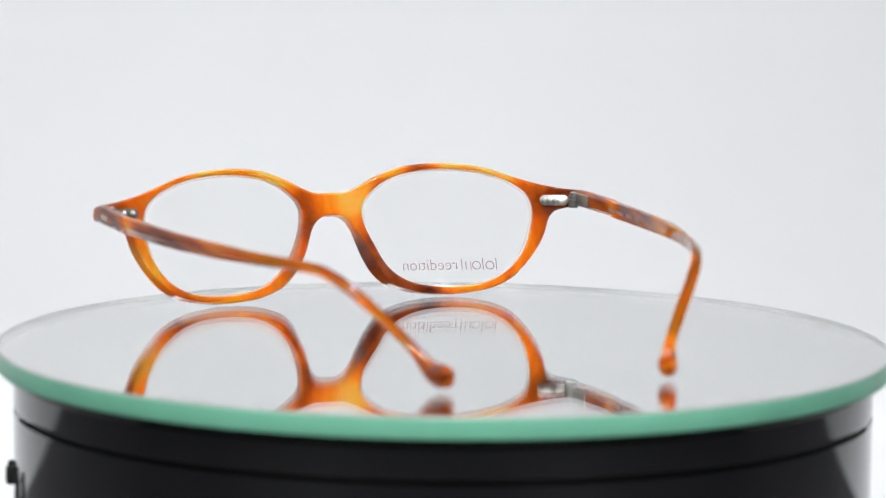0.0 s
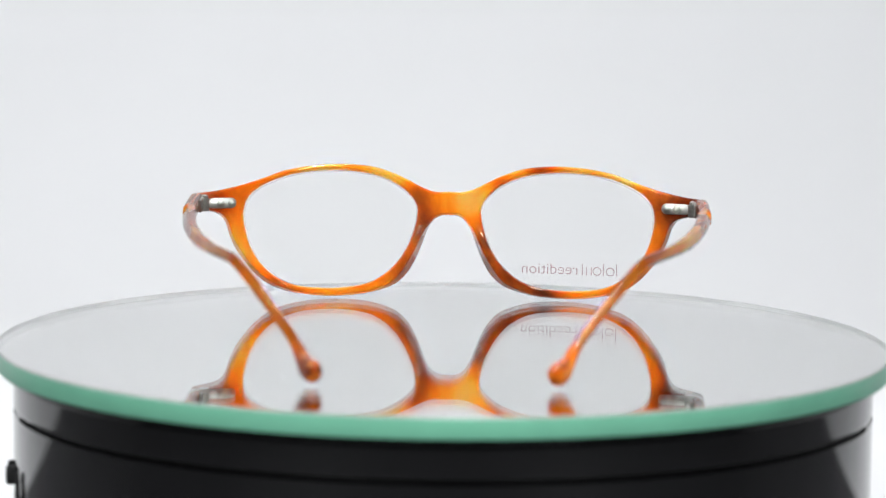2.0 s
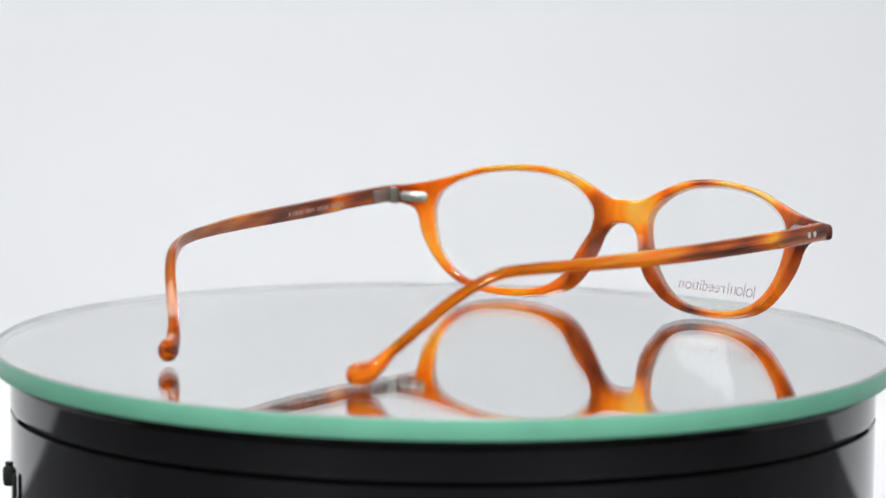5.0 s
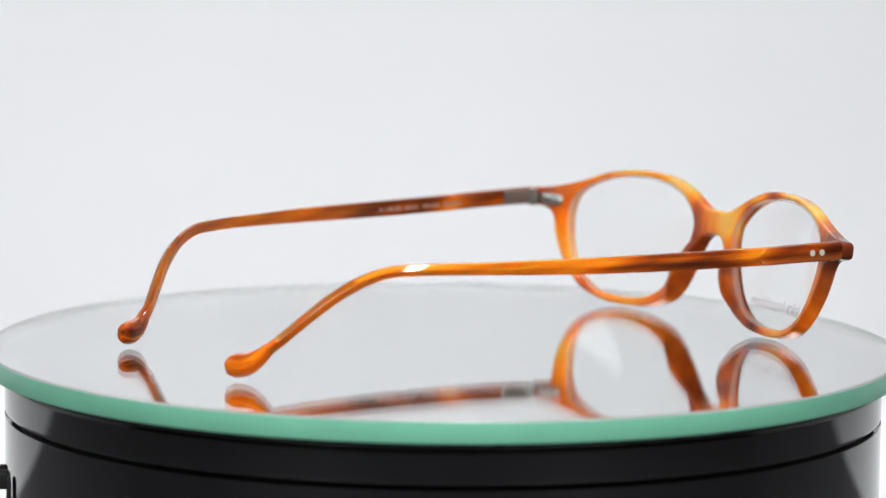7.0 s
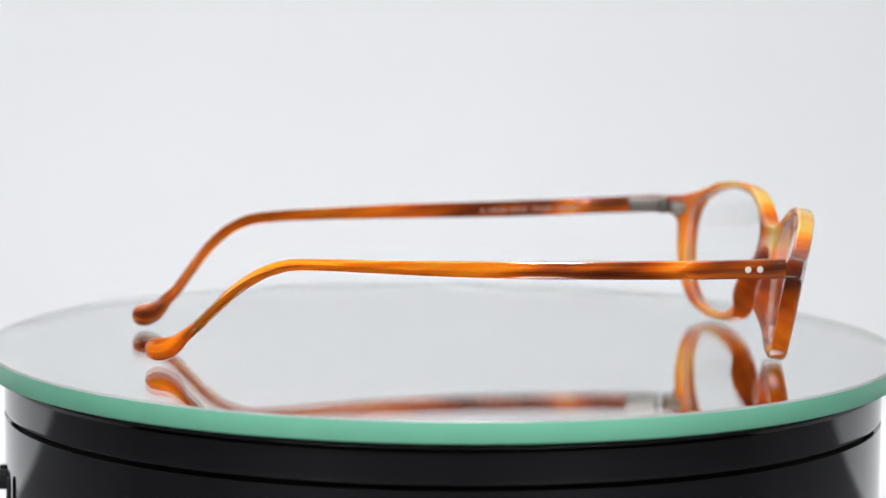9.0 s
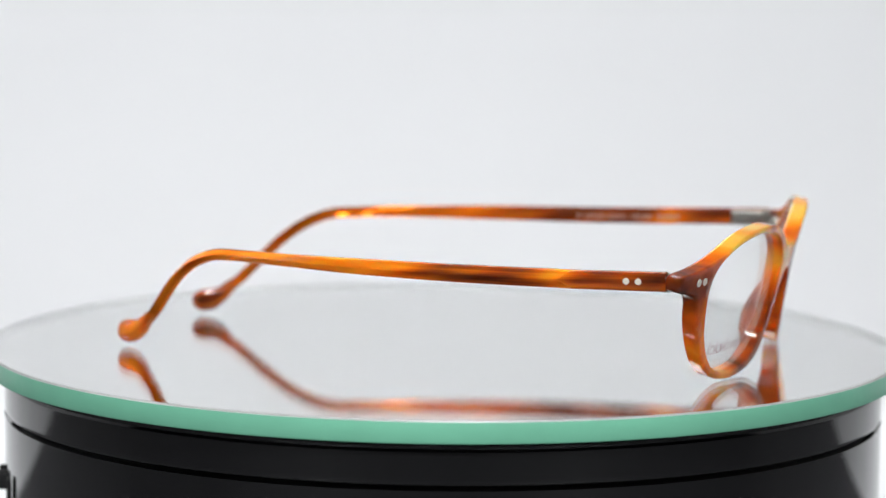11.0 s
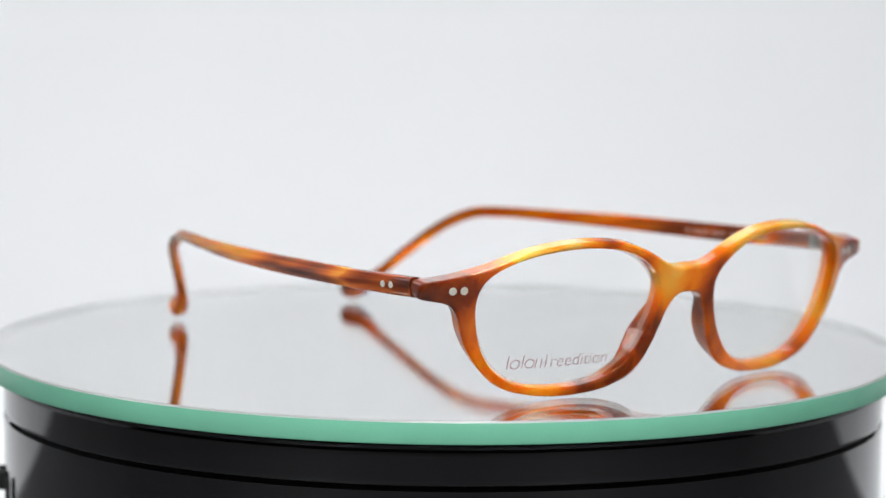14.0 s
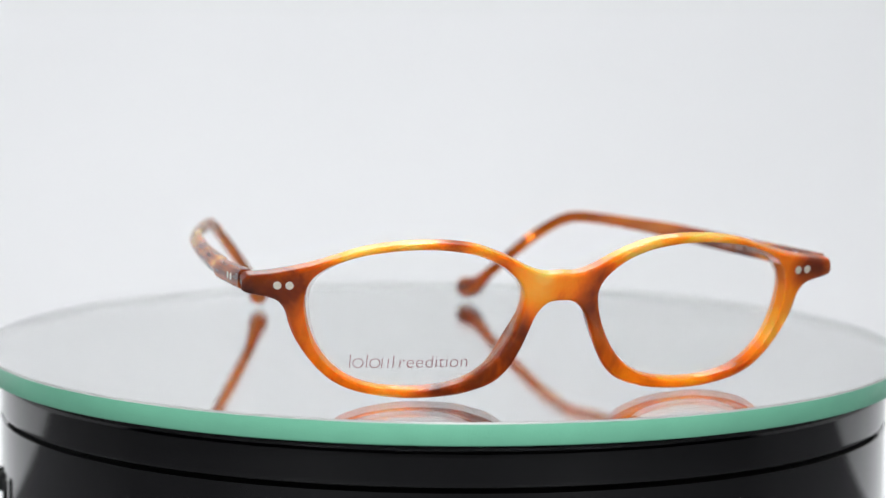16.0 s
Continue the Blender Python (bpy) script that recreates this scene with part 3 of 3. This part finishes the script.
def hardware(glasses, front, tem, side):
    mm = 0.001
    # rivet heads on the face of the front
    for a in (58.9, 61.4):
        n = Vector((side * 2 * 0.0027 * a, -1, -0.20)).normalized()
        y = front_y(a, 25.6) - FRONT_T / 2
        set_on(sharpen(part("rivet", disc_mesh(0.88 * mm, 0.10 * mm, 0.06 * mm), RIVET, front, "dull silver rivet head")), (side * a * mm, y * mm - 0.00012, 25.6 * mm), n)
    # rivet heads on the outside of the temple
    for y in (-61.6, -58.9):
        x, z, hh, hw = temple_at(y, side)
        set_on(sharpen(part("rivet", disc_mesh(0.72 * mm, 0.08 * mm, 0.05 * mm), RIVET, tem, "dull silver rivet head")), (side * (x + hw) * mm, y * mm, (z + 0.1) * mm), (side, 0.03, 0))
    # hinge: plate on the back of the front, knuckles, plate inside the temple
    hinge = tagged(new("hinge"), "silver riveted hinge")
    hinge.parent = glasses
    hinge.matrix_basis = Matrix.Translation((side * 60 * mm, -70 * mm, 25.6 * mm))
    inv = hinge.matrix_basis.inverted()

    def put(name, bm, at, normal, label=""):
        ob = sharpen(part(name, bm, STEEL, hinge, label))
        ob.matrix_basis = inv @ Matrix.Translation(at) @ turn_to(normal, side)
        return ob

    nb = Vector((-side * 2 * 0.0027 * 59, 1, 0.20)).normalized()
    yb = lambda a: (front_y(a, 25.6) + FRONT_T / 2) * mm
    put("plate", stadium(7.8 * mm, 2.8 * mm, 0.8 * mm), (side * 60.2 * mm, yb(60.2) + 0.0002, 25.6 * mm), nb, "silver hinge plate")
    for a in (57.6, 60.4):
        put("rivet_dome", disc_mesh(1.0 * mm, 0.3 * mm, 0.55 * mm), (side * a * mm, yb(a) + 0.0008, 25.6 * mm), nb, "shiny domed rivet")
    for k in range(3):
        z = 24.3 + 1.15 * k
        put("knuckle", disc_mesh(1.3 * mm, 0.52 * mm, 0.05 * mm), (side * 64.6 * mm, (-66.9) * mm, z * mm), (0, 0, 1))
    put("screw", disc_mesh(0.95 * mm, 0.5 * mm, 0.35 * mm), (side * 64.6 * mm, -66.9 * mm, 27.3 * mm), (0, 0, 1), "small silver hinge screw")
    x, z, hh, hw = temple_at(-60, side)
    put("temple_plate", box((3.4 * mm, 9.0 * mm, 0.7 * mm), 0.3 * mm, segments=3), (side * (x - hw - 0.2) * mm, -62.5 * mm, z * mm), (-side, -0.03, 0), "silver plate inside the temple")
    return hinge


def stadium(long, high, thick):
    """A flat plate with round ends."""
    bm = bmesh.new()
    r = high / 2
    outline = []
    for k in range(24):
        a = 2 * math.pi * k / 24 + math.pi / 24
        outline.append((math.copysign(long / 2 - r, math.cos(a)) + r * math.cos(a), r * math.sin(a)))
    loops = []
    for s, z in ((1.0, -thick / 2), (1.0, thick * 0.25), (0.96, thick * 0.42), (0.88, thick / 2)):
        loops.append([bm.verts.new((x * (1 - (1 - s) * high / long), y * s, z)) for x, y in outline])
    for a, b in zip(loops, loops[1:]):
        for k in range(24):
            j = (k + 1) % 24
            bm.faces.new((a[k], a[j], b[j], b[k]))
    bm.faces.new(loops[0])
    bm.faces.new(loops[-1])
    return bm


def turn_to(normal, side):
    z = Vector(normal).normalized()
    if abs(z.z) > 0.9:
        return Matrix.Identity(4)
    up = Vector((0, 0, 1))
    y = (up - z * up.dot(z)).normalized()
    x = y.cross(z)
    if abs(z.x) > 0.7:
        x, y = y, -x
    return Matrix((x, y, z)).transposed().to_4x4()


def temple_print(tem, side):
    """A row of small pale marks inside the temple, too small to read."""
    y = -44.0
    k = 0
    rng = random.Random(5 if side > 0 else 9)
    while y < -18:
        wide = rng.choice((0.5, 0.7, 0.9))
        if k % 6 != 5:
            x, z, hh, hw = temple_at(y, side)
            ob = part("print_mark", box((0.08e-3, wide * 1e-3, 1.0e-3)), PALE_PRINT, tem, "tiny pale printed mark", smooth=False)
            ob.matrix_basis = Matrix.Translation((side * (x - hw + 0.0) * 1e-3, y * 1e-3, (z - 0.2) * 1e-3)) @ Matrix.Rotation(side * 0.12, 4, "Z")
        y += wide + 0.35
        k += 1


def eyeglasses():
    g = tagged(new("eyeglasses"), "honey tortoiseshell eyeglasses with open temples, lying on the mirror", "eyeglasses")
    front = frame_front(g)
    for side in (1, -1):
        pane = lens(g, side)
        if side < 0:
            lens_print(pane)
        tem = temple(g, side)
        hinge = hardware(g, front, tem, side)
        temple_print(tem, side)
    # the lens keeps the hinge beside the printed lens sharp
    cam.data.dof.focus_object = hinge
    return g


studio()
DISC = turntable()
GLASSES = eyeglasses()

TURN = 11.5176  # degrees a second, clockwise seen from above
FACING = 17.5856  # the moment at which the front would face the camera


def motions():
    rows_disc, rows_glasses = [], []
    sit = pose(0.0005, 0, 0.0, 0, 0, -0.65)
    for k in range(17):
        spin = pose(0, 0, 0, 0, 0, -TURN * (k - FACING))
        rows_disc.append((float(k), pose(0, 0, -DISC_T - 0.0005) @ spin))
        rows_glasses.append((float(k), spin @ sit))
    walk(DISC, rows_disc)
    walk(GLASSES, rows_glasses)


motions()
